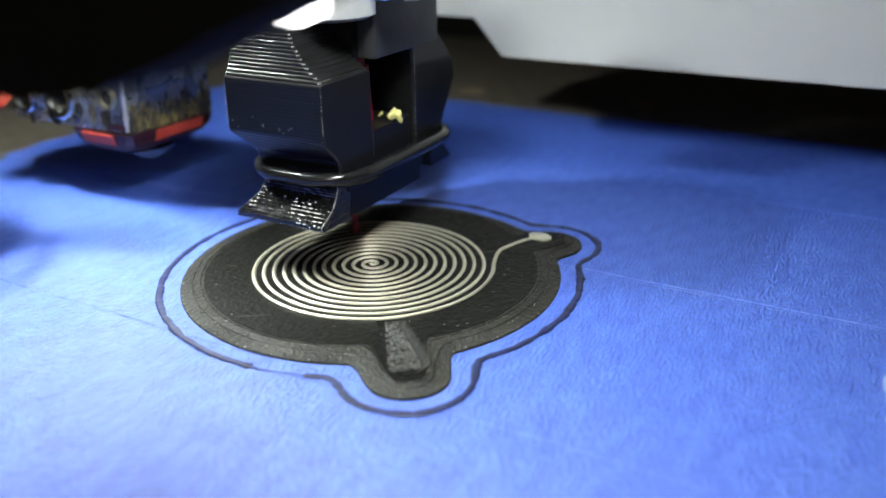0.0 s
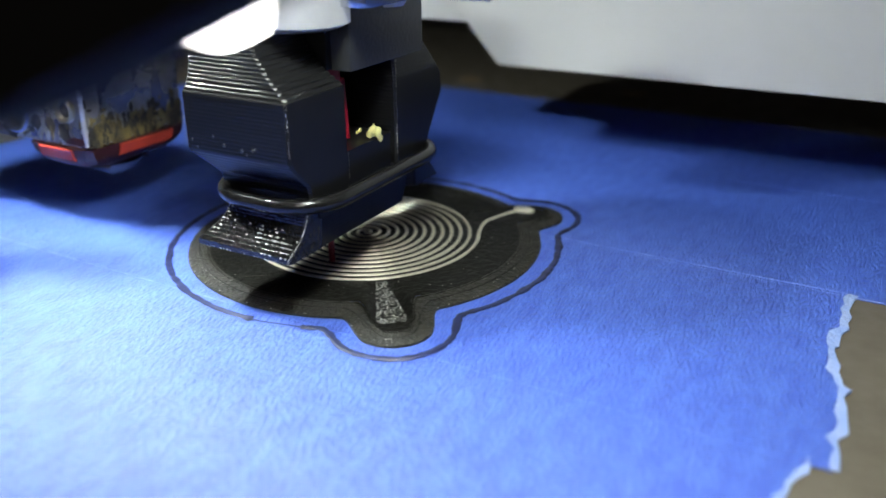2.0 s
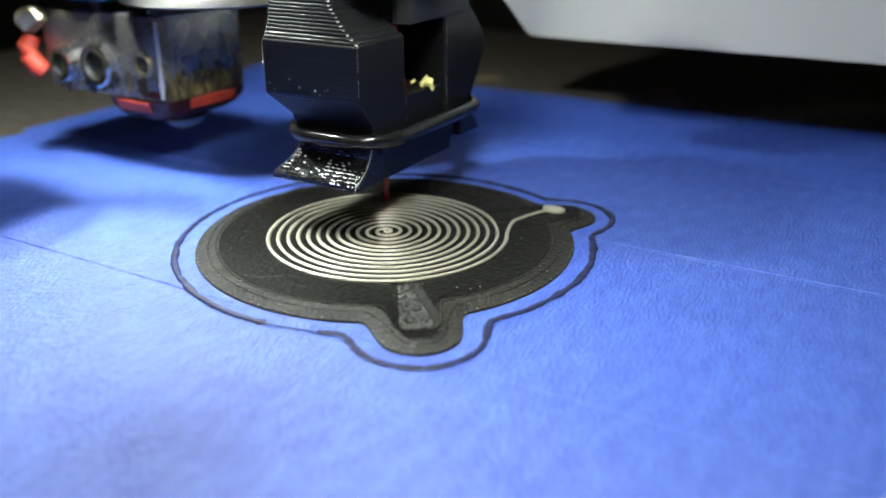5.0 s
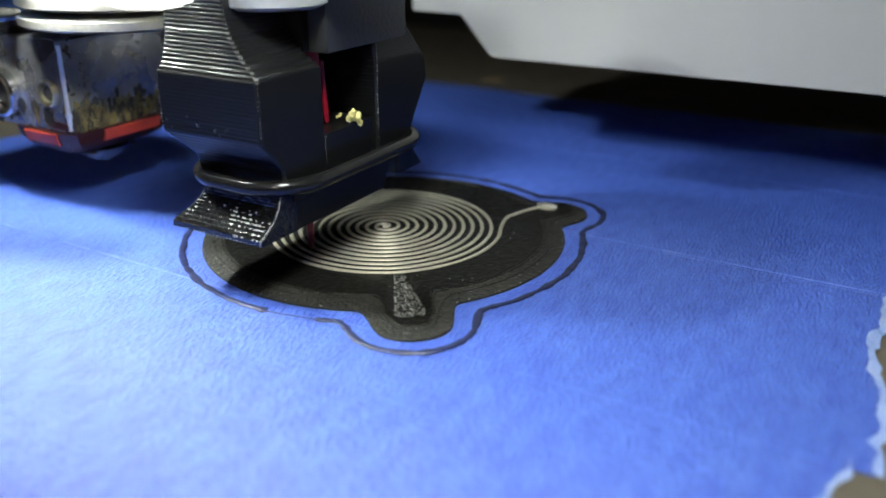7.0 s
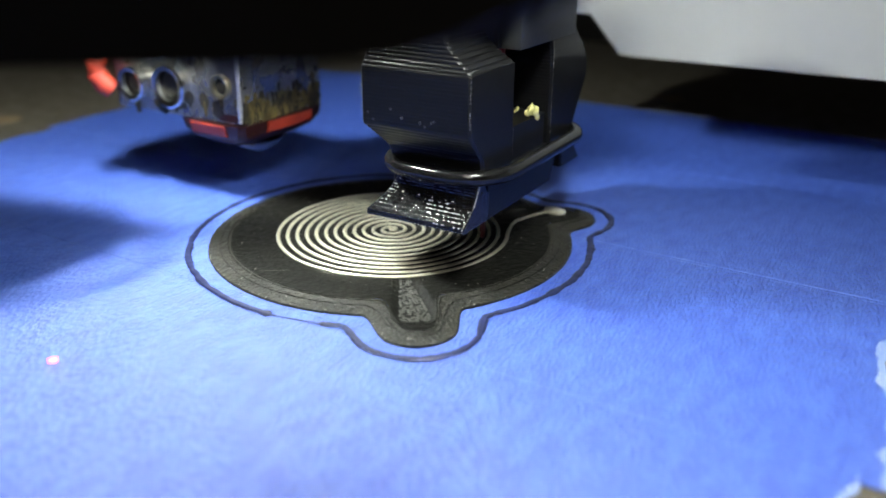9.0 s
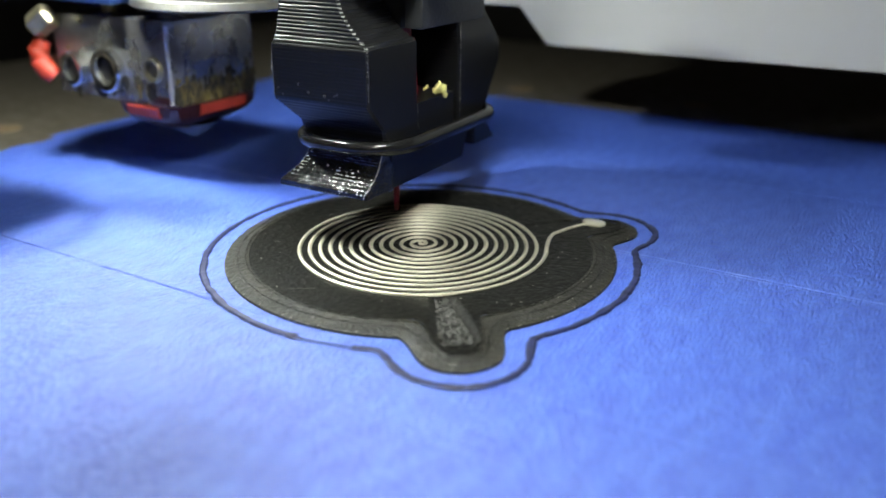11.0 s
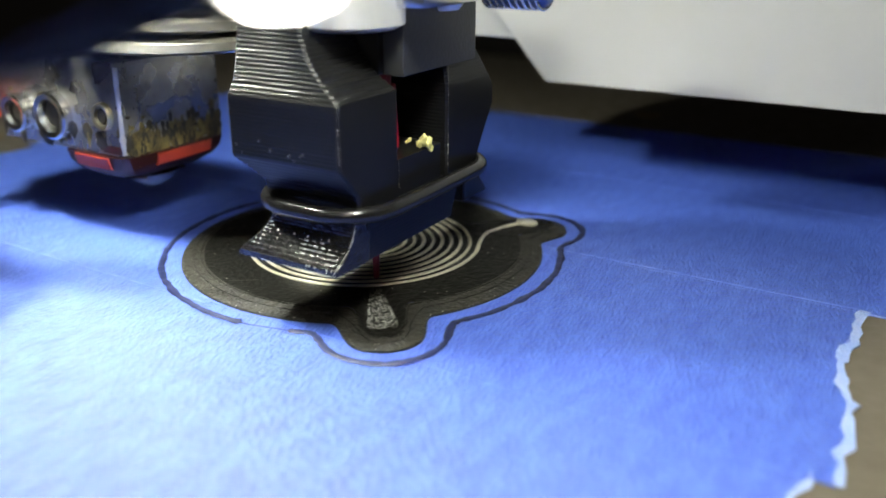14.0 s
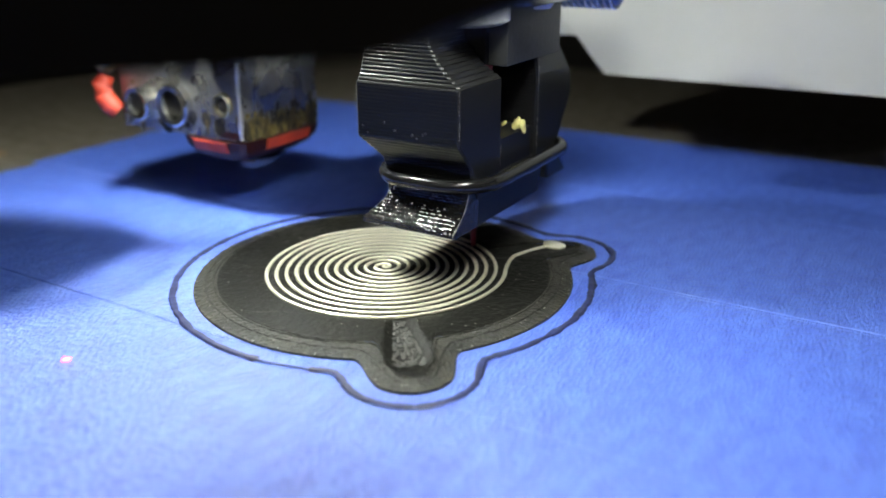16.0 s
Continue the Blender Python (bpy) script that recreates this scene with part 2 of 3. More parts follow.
def tape_strip(y0, y1, x0, right, z, label, torn_width=0.12, edges=()):
    """One strip of tape from x0 to a torn right end, given as points from its front to its back."""
    strip = empty("tape_strip")
    tagged(strip, label, "masking tape", group="tape strips on the plate")
    bm = bmesh.new()
    nx = 60
    rows = []
    left = jagged((x0, y0), (x0, y1), len(right) - 1, 0.05, int(y0 * 100) + 7)
    for (lx, ly), (rx, ry) in zip(left, right):
        rows.append([(lx + (rx - lx) * i / nx, ly + (ry - ly) * i / nx) for i in range(nx + 1)])
    top = [[bm.verts.new((x, y, z + 0.001 * noise.noise((x * 1.3, y * 1.3, z * 50)))) for x, y in r] for r in rows]
    for a, b in zip(top, top[1:]):
        for i in range(nx):
            bm.faces.new((a[i], a[i + 1], b[i + 1], b[i]))
    rim = [e for e in bm.edges if e.is_boundary]
    made = bmesh.ops.extrude_edge_only(bm, edges=rim)["geom"]
    for v in made:
        if isinstance(v, bmesh.types.BMVert):
            v.co.z = -0.011
    part("film", bm, TAPE, strip)
    # paper fibres along the tear
    if torn_width:
        rng = random.Random(int(y1 * 100))
        bm = bmesh.new()
        inner = [bm.verts.new((x - torn_width * rng.uniform(0.1, 0.9), y, z + 0.006)) for x, y in right]
        outer = [bm.verts.new((x + torn_width * rng.uniform(0.1, 0.7), y, z - 0.002)) for x, y in right]
        for i in range(len(right) - 1):
            bm.faces.new((inner[i], outer[i], outer[i + 1], inner[i + 1]))
        low = [bm.verts.new((v.co.x, v.co.y, -0.011)) for v in outer]
        for i in range(len(right) - 1):
            bm.faces.new((outer[i], low[i], low[i + 1], outer[i + 1]))
        part("torn_edge", bm, TORN, strip, "pale torn paper edge")
    for y, x1 in edges:
        bm = tube([(x0 + (x1 - x0) * i / 80, y + 0.006 * noise.noise((i * 0.3, y, 0)), z + 0.001) for i in range(81)],
                  [0.0048 + 0.004 * noise.noise((i * 0.37, y * 3, 4)) for i in range(81)], 6)
        part("long_edge", bm, SEAM, strip, "pale raised edge of the tape")
    return strip


def tapes():
    front = jagged((4.6, -5.0), (4.78, -2.4), 12, 0.04, 3) + jagged((4.81, -2.3), (4.92, -1.85), 5, 0.02, 4)
    tape_strip(-5.0, -1.85, -7.0, front, 0.0, "blue crepe masking tape strip with a torn end on the plate", 0.05)
    mid = jagged((5.06, -1.94), (5.03, -0.8), 9, 0.03, 5) + jagged((5.0, -0.75), (4.86, -0.15), 6, 0.03, 6) + \
        jagged((4.88, -0.1), (4.94, 1.02), 9, 0.03, 8)
    tape_strip(-1.98, 1.02, -7.1, mid, 0.004, "blue crepe masking tape strip under the black disc", 0.085, ((-1.985, -0.3), (1.02, 4.9)))
    tape_strip(0.96, 4.05, -7.3, jagged((12.5, 0.96), (12.5, 4.05), 8, 0.05, 9), 0.0, "blue crepe masking tape strip behind the disc", 0, ((0.965, 12.4),))
    tape_strip(4.0, 7.15, -7.7, jagged((12.5, 4.0), (12.5, 7.15), 8, 0.05, 10), 0.004, "rearmost blue crepe masking tape strip on the plate", 0, ((7.15, 12.4),))
    tape_strip(-8.0, -4.95, -7.2, jagged((8.2, -8.0), (8.0, -4.95), 8, 0.05, 11), 0.004, "foremost blue crepe masking tape strip on the plate", 0, ((-4.95, 8.0),))


# ---- the printed disc with its spiral ----
LOBE = 2.14                    # distance of the open ear from the centre
LOBE_TURN = radians(50)
EARS = ((LOBE_TURN - 0.06, 1.99), (-LOBE_TURN, LOBE))


def outline_radius(phi, body, lobe):
    r = body
    for turn, reach in EARS:
        d = (phi - turn + math.pi) % (2 * math.pi) - math.pi
        s = reach * math.sin(d)
        if abs(d) < 1 and abs(s) < lobe:
            far = reach * math.cos(d) + math.sqrt(lobe * lobe - s * s)
            if far > r:
                r = far
    return r


def smooth_outline(body, lobe, n=480, blur=5):
    raw = [outline_radius(2 * math.pi * i / n, body, lobe) for i in range(n)]
    for _ in range(2):
        raw = [sum(raw[(i + k) % n] for k in range(-blur, blur + 1)) / (2 * blur + 1) for i in range(n)]
    return raw


def printed_disc():
    disc = empty("printed_disc", 0, 0, 0.004)
    tagged(disc, "flat black 3D-printed disc with two round ears on blue tape", "printed part")
    n = 480
    base = smooth_outline(1.95, 0.39, n, 2)
    crest = smooth_outline(1.74, 0.23, n, 2)
    top = 0.062
    floor_ends = [((0.84 * math.cos(a) * 1.25, 0.84 * math.sin(a) * 1.25), ((LOBE - 0.1) * math.cos(a), (LOBE - 0.1) * math.sin(a))) for a in (-LOBE_TURN, LOBE_TURN)]

    def height(x, y, z):
        for k, ((ax, ay), (bx, by)) in enumerate(floor_ends):
            d = capsule_distance(x, y, ax, ay, bx, by)
            along = math.hypot(x - ax, y - ay)
            wide = 0.13 + 0.10 * max(0.0, min(1.0, along / 0.9)) ** 1.5 if k == 0 else 0.19
            f = max(0.0, min(1.0, (wide - d) / (0.10 if k == 0 else 0.05)))
            z -= (0.04 if k == 0 else 0.012) * f * f * (3 - 2 * f)
        return z
    # sloping edge in steps of the print layers
    loops = []
    for f, z in ((0.0, 0.0), (0.03, 0.3), (0.25, 0.48), (0.5, 0.68), (0.8, 0.9), (0.93, 0.97)):
        loop = []
        for i in range(n):
            wob = 0.05 * noise.noise((i * 0.35, f * 6, 1.0)) if 0 < f < 0.9 else 0.0
            rr = base[i] + (crest[i] - base[i]) * (f + wob)
            loop.append((rr * math.cos(2 * math.pi * i / n), rr * math.sin(2 * math.pi * i / n), z * (top + 0.002)))
        loops.append(loop)
    loops.append([(crest[i] * math.cos(2 * math.pi * i / n), crest[i] * math.sin(2 * math.pi * i / n), top + 0.002) for i in range(n)])
    loops.append([((crest[i] - 0.03) * math.cos(2 * math.pi * i / n), (crest[i] - 0.03) * math.sin(2 * math.pi * i / n), top - 0.003) for i in range(n)])
    part("sloping_edge", loft(loops, cap=False), DISC_EDGE, disc, "grey stepped sloping edge")
    # top with two shallow channels
    bm = bmesh.new()
    rows = []
    for j in range(61):
        u = j / 60
        row = []
        for i in range(n):
            r = max(0.001, (crest[i] - 0.028) * u)
            x, y = r * math.cos(2 * math.pi * i / n), r * math.sin(2 * math.pi * i / n)
            row.append(bm.verts.new((x, y, height(x, y, top))))
        rows.append(row)
    for a, b in zip(rows, rows[1:]):
        for i in range(n):
            bm.faces.new((a[i], a[(i + 1) % n], b[(i + 1) % n], b[i]))
    part("top_skin", bm, DISC, disc)
    # cross-hatched channel floor in the open ear
    a = -LOBE_TURN
    ux, uy = math.cos(a), math.sin(a)
    bm = bmesh.new()
    for k in range(38):
        s = 1.12 + k * 0.0265
        wide = 0.055 + 0.085 * max(0.0, min(1.0, (s - 1.05) / 0.9)) ** 1.5
        half = wide if s < LOBE - 0.1 else math.sqrt(max(0.0, wide ** 2 - (s - LOBE + 0.1) ** 2))
        if half < 0.03:
            continue
        m = int(half * 2 / 0.034) + 1
        for i in range(m):
            if random.random() < 0.12:
                continue
            w = -half + 2 * half * (i + 0.5) / m + random.uniform(-0.008, 0.008)
            cx, cy = s * ux - w * uy, s * uy + w * ux
            lump = bmesh.ops.create_icosphere(bm, subdivisions=1, radius=1)
            tall = random.uniform(0.006, 0.014)
            for v in lump["verts"]:
                lx, ly = v.co.x * 0.0085, v.co.y * 0.019
                v.co = (cx + lx * ux - ly * uy, cy + lx * uy + ly * ux, height(cx, cy, top) + v.co.z * tall)
    tagged(part("channel_texture", bm, DOTS, disc, "grey dotted print texture"), kind="stuff")
    # low rounded ridges round the ear
    for rad in (0.215, 0.25, 0.285, 0.32):
        pts = [((LOBE - 0.1) * ux + rad * math.cos(a + t), (LOBE - 0.1) * uy + rad * math.sin(a + t), top - 0.002 - (rad - 0.215) * 0.32) for t in
               [-1.7 + 3.4 * i / 40 for i in range(41)]]
        part("ridge", tube(pts, [0.008 + 0.003 * noise.noise((i * 0.6, rad * 9, 2.0)) for i in range(41)], 6), DISC, disc)
    for f in (0.6, 0.97, 1.14):
        pts, widths = [], []
        for i in range(n):
            rr = base[i] + (crest[i] - base[i]) * (f + 0.02 * noise.noise((i * 0.08, f * 9, 3.0)))
            pts.append((rr * math.cos(2 * math.pi * i / n), rr * math.sin(2 * math.pi * i / n), (top + 0.002) * min(1.0, 0.28 + 0.78 * f) - (0.003 if f > 1 else 0.0)))
            widths.append(0.0055 + 0.004 * noise.noise((i * 0.23, f * 7, 6.0)))
        part("layer_step", tube(pts, widths, 6, closed=True), DISC, disc, "fine raised print line")

    # silver spiral with its lead and contact pad
    ink = empty("silver_spiral", 0, 0, 0.004)
    tagged(ink, "silver conductive ink spiral drawn on the black disc", "ink trace")
    path, widths = [], []
    pitch, end = 0.1015, radians(20)
    turns = 12.45
    for i in range(1500):
        th = end - 2 * math.pi * turns * (1 - i / 1499)
        r = max(0.012, 1.262 + pitch * (th - end) / (2 * math.pi))
        w = noise.noise((th * 3.0, 0.3, 1.7)) * 0.004
        path.append((r * math.cos(th), r * math.sin(th) - 0.01, top + 0.006))
        widths.append(0.0205 + w)
    lead = [(1.13, 0.55), (1.085, 0.68), (1.045, 0.82), (1.03, 0.95), (1.05, 1.08), (1.09, 1.2), (1.14, 1.32), (1.19, 1.42)]
    for x, y in lead:
        path.append((x, y, height(x, y, top) + 0.006))
        widths.append(0.022)
    part("spiral_line", tube(path, widths, 8, squash=0.75), INK, ink)
    loops = []
    for k, (s, z) in enumerate(((1.0, 0.0), (1.0, 0.018), (0.8, 0.032), (0.4, 0.04), (0.05, 0.042))):
        loops.append([(1.26 + s * (0.13 + 0.012 * math.sin(3 * t)) * math.cos(t) - 0.02 * math.sin(t) * s,
                       1.49 + s * (0.105 + 0.015 * math.sin(2 * t + 1)) * math.sin(t), top - 0.012 + z)
                      for t in [2 * math.pi * i / 32 for i in range(32)]])
    part("contact_pad", loft(loops), INK, ink, "rounded blob of silver ink")
    # skirt line round the disc
    line = smooth_outline(2.145, 0.57, n, 2)
    pts, widths = [], []
    for i in range(n):
        r = line[i] + 0.012 * noise.noise((i * 0.11, 2.0, 0)) + 0.005 * noise.noise((i * 0.6, 7.0, 0))
        pts.append((r * math.cos(2 * math.pi * i / n), r * math.sin(2 * math.pi * i / n), 0.010))
        worn = 0.25 if -86 < (360 * i / n + 180) % 360 - 180 < -72 else 1.0
        widths.append(max(0.008, 0.036 + 0.02 * noise.noise((i * 0.16, 5.0, 0)) + 0.016 * noise.noise((i * 0.7, 2.0, 0))) * worn)
    skirt = part("skirt_line", tube(pts, widths, 6, closed=True, squash=0.4), SKIRT)
    tagged(skirt, "thin dark filament outline laid round the disc", "filament line")
    # pale scratches and flecks
    for x, y, turn, length in ((1.34, 0.5, -0.15, 0.12), (-1.28, -0.72, 0.2, 0.1), (-0.35, -1.5, 0.62, 0.3), (0.6, -1.62, 0.4, 0.1)):
        c, s = math.cos(turn) * length / 2, math.sin(turn) * length / 2
        loft([[(x + k * c, y + k * s - 0.002, top + 0.0005), (x + k * c, y + k * s + 0.002, top + 0.0005), (x + k * c, y + k * s, top + 0.0025)] for k in (-1, 1)], bm=(bm := bmesh.new()))
        part("scratch", bm, SCRATCH, disc, "fine pale scratch")
    rng = random.Random(4)
    bm = bmesh.new()
    for _ in range(34):
        phi, r = rng.uniform(0, 6.283), rng.uniform(1.32, 1.7)
        lump = bmesh.ops.create_icosphere(bm, subdivisions=1, radius=1)
        s = rng.uniform(0.003, 0.007)
        for v in lump["verts"]:
            v.co = (r * math.cos(phi) + v.co.x * s * 1.6, r * math.sin(phi) + v.co.y * s, height(r * math.cos(phi), r * math.sin(phi), top) + v.co.z * s)
    # these flecks on the sloping edge are painted glints
    for k in range(170):
        i = rng.randrange(n)
        f = rng.choice((0.08, 0.5, 0.95)) + rng.uniform(-0.05, 0.05)
        phi, r = 2 * math.pi * i / n, base[i] + (crest[i] - base[i]) * f
        lump = bmesh.ops.create_icosphere(bm, subdivisions=1, radius=1)
        s = rng.uniform(0.003, 0.006)
        z = top * (0.35 + 0.65 * f) + 0.001
        for v in lump["verts"]:
            v.co = (r * math.cos(phi) + v.co.x * s - v.co.y * s * math.sin(phi) * 1.5, r * math.sin(phi) + v.co.y * s * (0.6 + abs(math.cos(phi))), z + v.co.z * s * 0.7)
    tagged(part("fleck", bm, FLECK, disc, "tiny pale flecks and painted edge glints"), kind="stuff")


# ---- the print head: all of it travels together ----
def print_head():
    head = empty("print_head")
    tagged(head, "black 3D-printed dispensing head with hot end and pale grey cover", "print head")

    # dispensing tool
    xl = [(1.0, -0.60), (1.22, -0.64), (1.44, -0.76), (2.0, -0.76), (2.3, -0.745), (2.75, -0.74)]
    xr = [(2.0, 0.42), (2.04, 0.35), (2.11, 0.24), (2.2, 0.14), (2.32, 0.04), (2.5, -0.04), (2.8, -0.08)]
    yf = [(1.0, -0.78), (1.2, -0.82), (1.46, -1.06), (1.98, -1.06), (2.06, -1.0), (2.2, -0.96), (2.38, -0.93), (2.6, -0.9), (2.75, -0.88)]
    part("front_block", layered(lambda z: block_outline(ramp(z, xl), ramp(z, xr), ramp(z, yf), -0.2), 1.0, 2.75, 0.036, lambda z: 0.015 if z > 2.0 else 0.0045), PLA, head,
         "glossy black block with visible print layers")
    yb = [(1.0, 1.22), (1.25, 1.36), (1.6, 1.6), (1.8, 1.58), (2.2, 1.25), (2.75, 1.2)]
    part("rear_block", layered(lambda z: block_outline(-0.5, ramp(z, [(1.9, 0.42), (2.2, 0.38), (2.75, 0.3)]), 0.64, ramp(z, yb)), 1.0, 2.75), PLA, head)
    part("sill", layered(lambda z: block_outline(-0.5, 0.38, -0.21, 0.61), 1.0, 1.36), PLA, head)
    part("inner_wall", box(-0.5, -0.42, -0.21, 0.61, 1.4, 2.75, 0.01), PLA, head)
    part("lintel", box(-0.45, 0.43, -0.12, 1.18, 2.09, 3.1, 0.03), PLA_GREY, head, "matt charcoal cross bar")
    part("needle_hub_cover", box(-0.5, 0.22, -0.195, 0.22, 2.1, 2.7, 0.02), PLA, head)
    # rubber ring
    ring, corner = [], 0.5
    x0, x1, y0, y1 = -0.72, 0.56, -0.97, 1.44
    for cx, cy, start in ((x1 - corner, y1 - corner, 0), (x0 + corner, y1 - corner, 90), (x0 + corner, y0 + corner, 180), (x1 - corner, y0 + corner, 270)):
        for k in range(13):
            t = radians(start + k * 7.5)
            ring.append((cx + corner * math.cos(t), cy + corner * math.sin(t), 1.03))
    part("rubber_ring", tube(ring, 0.075, 14, closed=True), RUBBER, head, "glossy black rubber ring")
    part("neck", layered(lambda z: block_outline(-0.56, 0.42, -0.84, 1.2, 0.15), 0.86, 1.02), PLA, head)
    # flared foot
    fy = [(0.6, -1.19), (0.65, -1.185), (0.68, -1.13), (0.72, -1.06), (0.78, -0.98), (0.86, -0.92), (0.98, -0.87)]
    fx = [(0.6, -0.64), (0.66, -0.635), (0.72, -0.59), (0.8, -0.53), (0.98, -0.46)]
    part("front_foot", layered(lambda z: block_outline(ramp(z, fx), ramp(z, [(0.6, 0.45), (0.98, 0.40)]), ramp(z, fy), -0.72 + (z - 0.6) * 0.3, 0.015), 0.6, 0.97, 0.026, 0.003), SHINY, head,
         "flared black foot with bright print ridges")
    # pale beads paint the clusters of glints on the black foot
    rng = random.Random(12)
    bm = bmesh.new()
    for k in range(13):
        z = 0.65 + k * 0.026
        for i in range(62):
            x = ramp(z, fx) + 0.02 + i * 0.0165
            near_left = max(0.0, 1 - (x + 0.62) / 0.26) * (z > 0.68)
            band = math.exp(-((z - 0.80 + 0.16 * (x + 0.3)) / 0.045) ** 2)
            if x > 0.4 or rng.random() > 0.95 * max(near_left, band * (0.12 + 0.88 * (x > -0.05))) + 0.004:
                continue
            lump = bmesh.ops.create_icosphere(bm, subdivisions=1, radius=rng.uniform(0.004, 0.0095))
            for v in lump["verts"]:
                v.co += Vector((x + rng.uniform(-0.004, 0.004), ramp(z, fy) - 0.002, z))
    for i in range(26):
        for x, y, z in ((-0.6 + 0.04 * i, -1.187, 0.607), (0.425, -1.18 + 0.0125 * i, 0.61 + 0.0145 * i)):
            lump = bmesh.ops.create_icosphere(bm, subdivisions=1, radius=rng.uniform(0.003, 0.007))
            for v in lump["verts"]:
                v.co += Vector((x, ramp(z, fy) if x == 0.425 else y, z))
    tagged(part("foot_glints", bm, GLINT, head, "tiny pale beads as painted glints on the foot"), kind="stuff")
    part("side_foot", layered(lambda z: block_outline(0.3, ramp(z, [(0.58, 0.44), (0.98, 0.40)]), -0.75, ramp(z, [(0.58, 0.7), (0.98, 0.95)]), 0.02), 0.6, 0.97, 0.03), PLA, head)
    part("side_foot", layered(lambda z: block_outline(-0.62, -0.46, -0.75, 0.9, 0.02), 0.6, 0.97, 0.03), PLA, head)
    part("rear_foot", layered(lambda z: block_outline(-0.45, 0.44, 0.95, ramp(z, [(0.66, 1.48), (0.98, 1.2)]), 0.02), 0.68, 0.97, 0.03), PLA, head)
    # red needle
    part("needle", turned([(0.012, 0.07), (0.03, 0.09), (0.045, 0.6), (0.05, 1.4), (0.18, 1.45), (0.18, 2.3), (0.14, 2.35), (0.14, 2.7)], 20), NEEDLE, head,
         "translucent red plastic dispensing needle")
    part("red_tube", rod((0.15, 0.17, 1.37), (0.13, 0.15, 1.97), 0.026), NEEDLE, head, "red plastic tube")
    # crumbs stuck in the window
    rng = random.Random(2)
    for cx, cy, cz, s in ((0.36, 0.34, 1.41, 0.085), (0.2, 0.3, 1.42, 0.04)):
        bm = bmesh.new()
        for _ in range(6 if s > 0.06 else 3):
            lump = bmesh.ops.create_icosphere(bm, subdivisions=2, radius=1)
            dx, dy, dz = (rng.uniform(-1, 1) * s * 0.55 for _ in range(3))
            r = s * rng.uniform(0.4, 0.7)
            for v in lump["verts"]:
                k = 1 + 0.35 * noise.noise(v.co * 2.1 + Vector((dx * 40, dy * 40, 0)))
                v.co = (cx + dx * 0.8 + v.co.x * r * 0.7 * k, cy + dy + v.co.y * r * k, cz + dz * 1.3 + v.co.z * r * k)
        part("crumb", bm, CRUMB, head, "pale yellow crumb of plastic")
    bm = bmesh.new()
    for x, z, s in ((-0.68, 1.56, 0.012), (-0.3, 1.55, 0.016), (-0.1, 1.53, 0.016), (0.05, 1.56, 0.013), (-0.42, 1.62, 0.012), (-0.05, 1.5, 0.012), (-0.62, 1.5, 0.01), (0.02, 1.545, 0.012)):
        lump = bmesh.ops.create_icosphere(bm, subdivisions=2, radius=s)
        for v in lump["verts"]:
            v.co = (x + v.co.x, -1.06 + v.co.y * 0.6, z + v.co.z)
    part("blobs", bm, PLA_GREY, head, "small glossy plastic blobs")

    # beads where the print layers start, along upright edges; pale colour paints their glints
    rng = random.Random(6)
    bm = bmesh.new()
    for x, y, z0, z1 in ((0.43, 0.645, 1.12, 2.06), (0.39, -0.195, 1.06, 1.34), (0.33, -0.205, 1.06, 1.34), (0.35, -0.2, 1.06, 1.34), (0.41, -0.19, 1.08, 1.34), (0.415, -1.052, 1.5, 1.97), (-0.755, -1.052, 1.48, 1.98)):
        z = z0
        while z < z1:
            z += 0.018
            if rng.random() < 0.35:
                continue
            lump = bmesh.ops.create_icosphere(bm, subdivisions=1, radius=rng.uniform(0.002, 0.0055))
            for v in lump["verts"]:
                v.co += Vector((x + rng.uniform(-0.003, 0.003), y, z))
    tagged(part("seam_beads", bm, FLECK, head, "row of tiny print seam beads with glints painted pale"), kind="stuff")

    # metal parts over the tool
    part("clamp_disc", turned([(0.42, 2.5), (0.5, 2.54), (0.5, 3.1), (0.46, 3.14), (0.3, 3.14)], 64, (-0.02, -0.3)), SATIN, head, "bright steel clamp disc")
    # bright blob of unknown kind in front; glow is added to keep it white
    lamp = part("front_blob", turned([(0.33, 3.14), (0.36, 3.14), (0.37, 3.18), (0.37, 3.45), (0.3, 3.5)], 32, (1.83, -3.27)), SATIN, head, "small bright blob in front with a metal ring")
    part("glow_lens", turned([(0.14, 2.935), (0.28, 3.0), (0.33, 3.135)], 18, (1.83, -3.27)), GLOW_FRONT, lamp, "underside of the blob, set to glow white")
    for x, y, r in ((0.35, 0.62, 0.22),):
        part("steel_spacer", turned([(r * 0.8, 2.6), (r, 2.66), (r, 3.16), (r * 0.9, 3.2)], 32, (x, y)), SATIN, head, "bright steel spacer")
    part("steel_bar", box(0.2, 0.75, -0.3, 0.7, 2.68, 3.0, 0.06), STEEL, head, "polished steel bar")
    nut = part("knurled_nut", rod((0.0, 2.2, 2.78), (0.75, 2.2, 2.78), 0.28, n=36), BLUE, head, "blue knurled thumb nut")
    bm = bmesh.new()
    for i in range(36):
        for k in range(9):
            t = 2 * math.pi * (i + 0.5 * (k % 2)) / 36
            lump = bmesh.ops.create_icosphere(bm, subdivisions=1, radius=0.026)
            for v in lump["verts"]:
                v.co += Vector((0.06 + k * 0.078, 2.2 + 0.285 * math.cos(t), 2.78 + 0.285 * math.sin(t)))
    tagged(part("knurl", bm, STEEL, nut, "raised knurled diamonds"), kind="stuff")

    # hot end with heater block
    block = part("heater_block", box(-5.05, -2.95, -0.42, 1.03, 0.96, 1.98, 0.04), ALU, head, "scorched dull aluminium heater block")
    rng = random.Random(9)
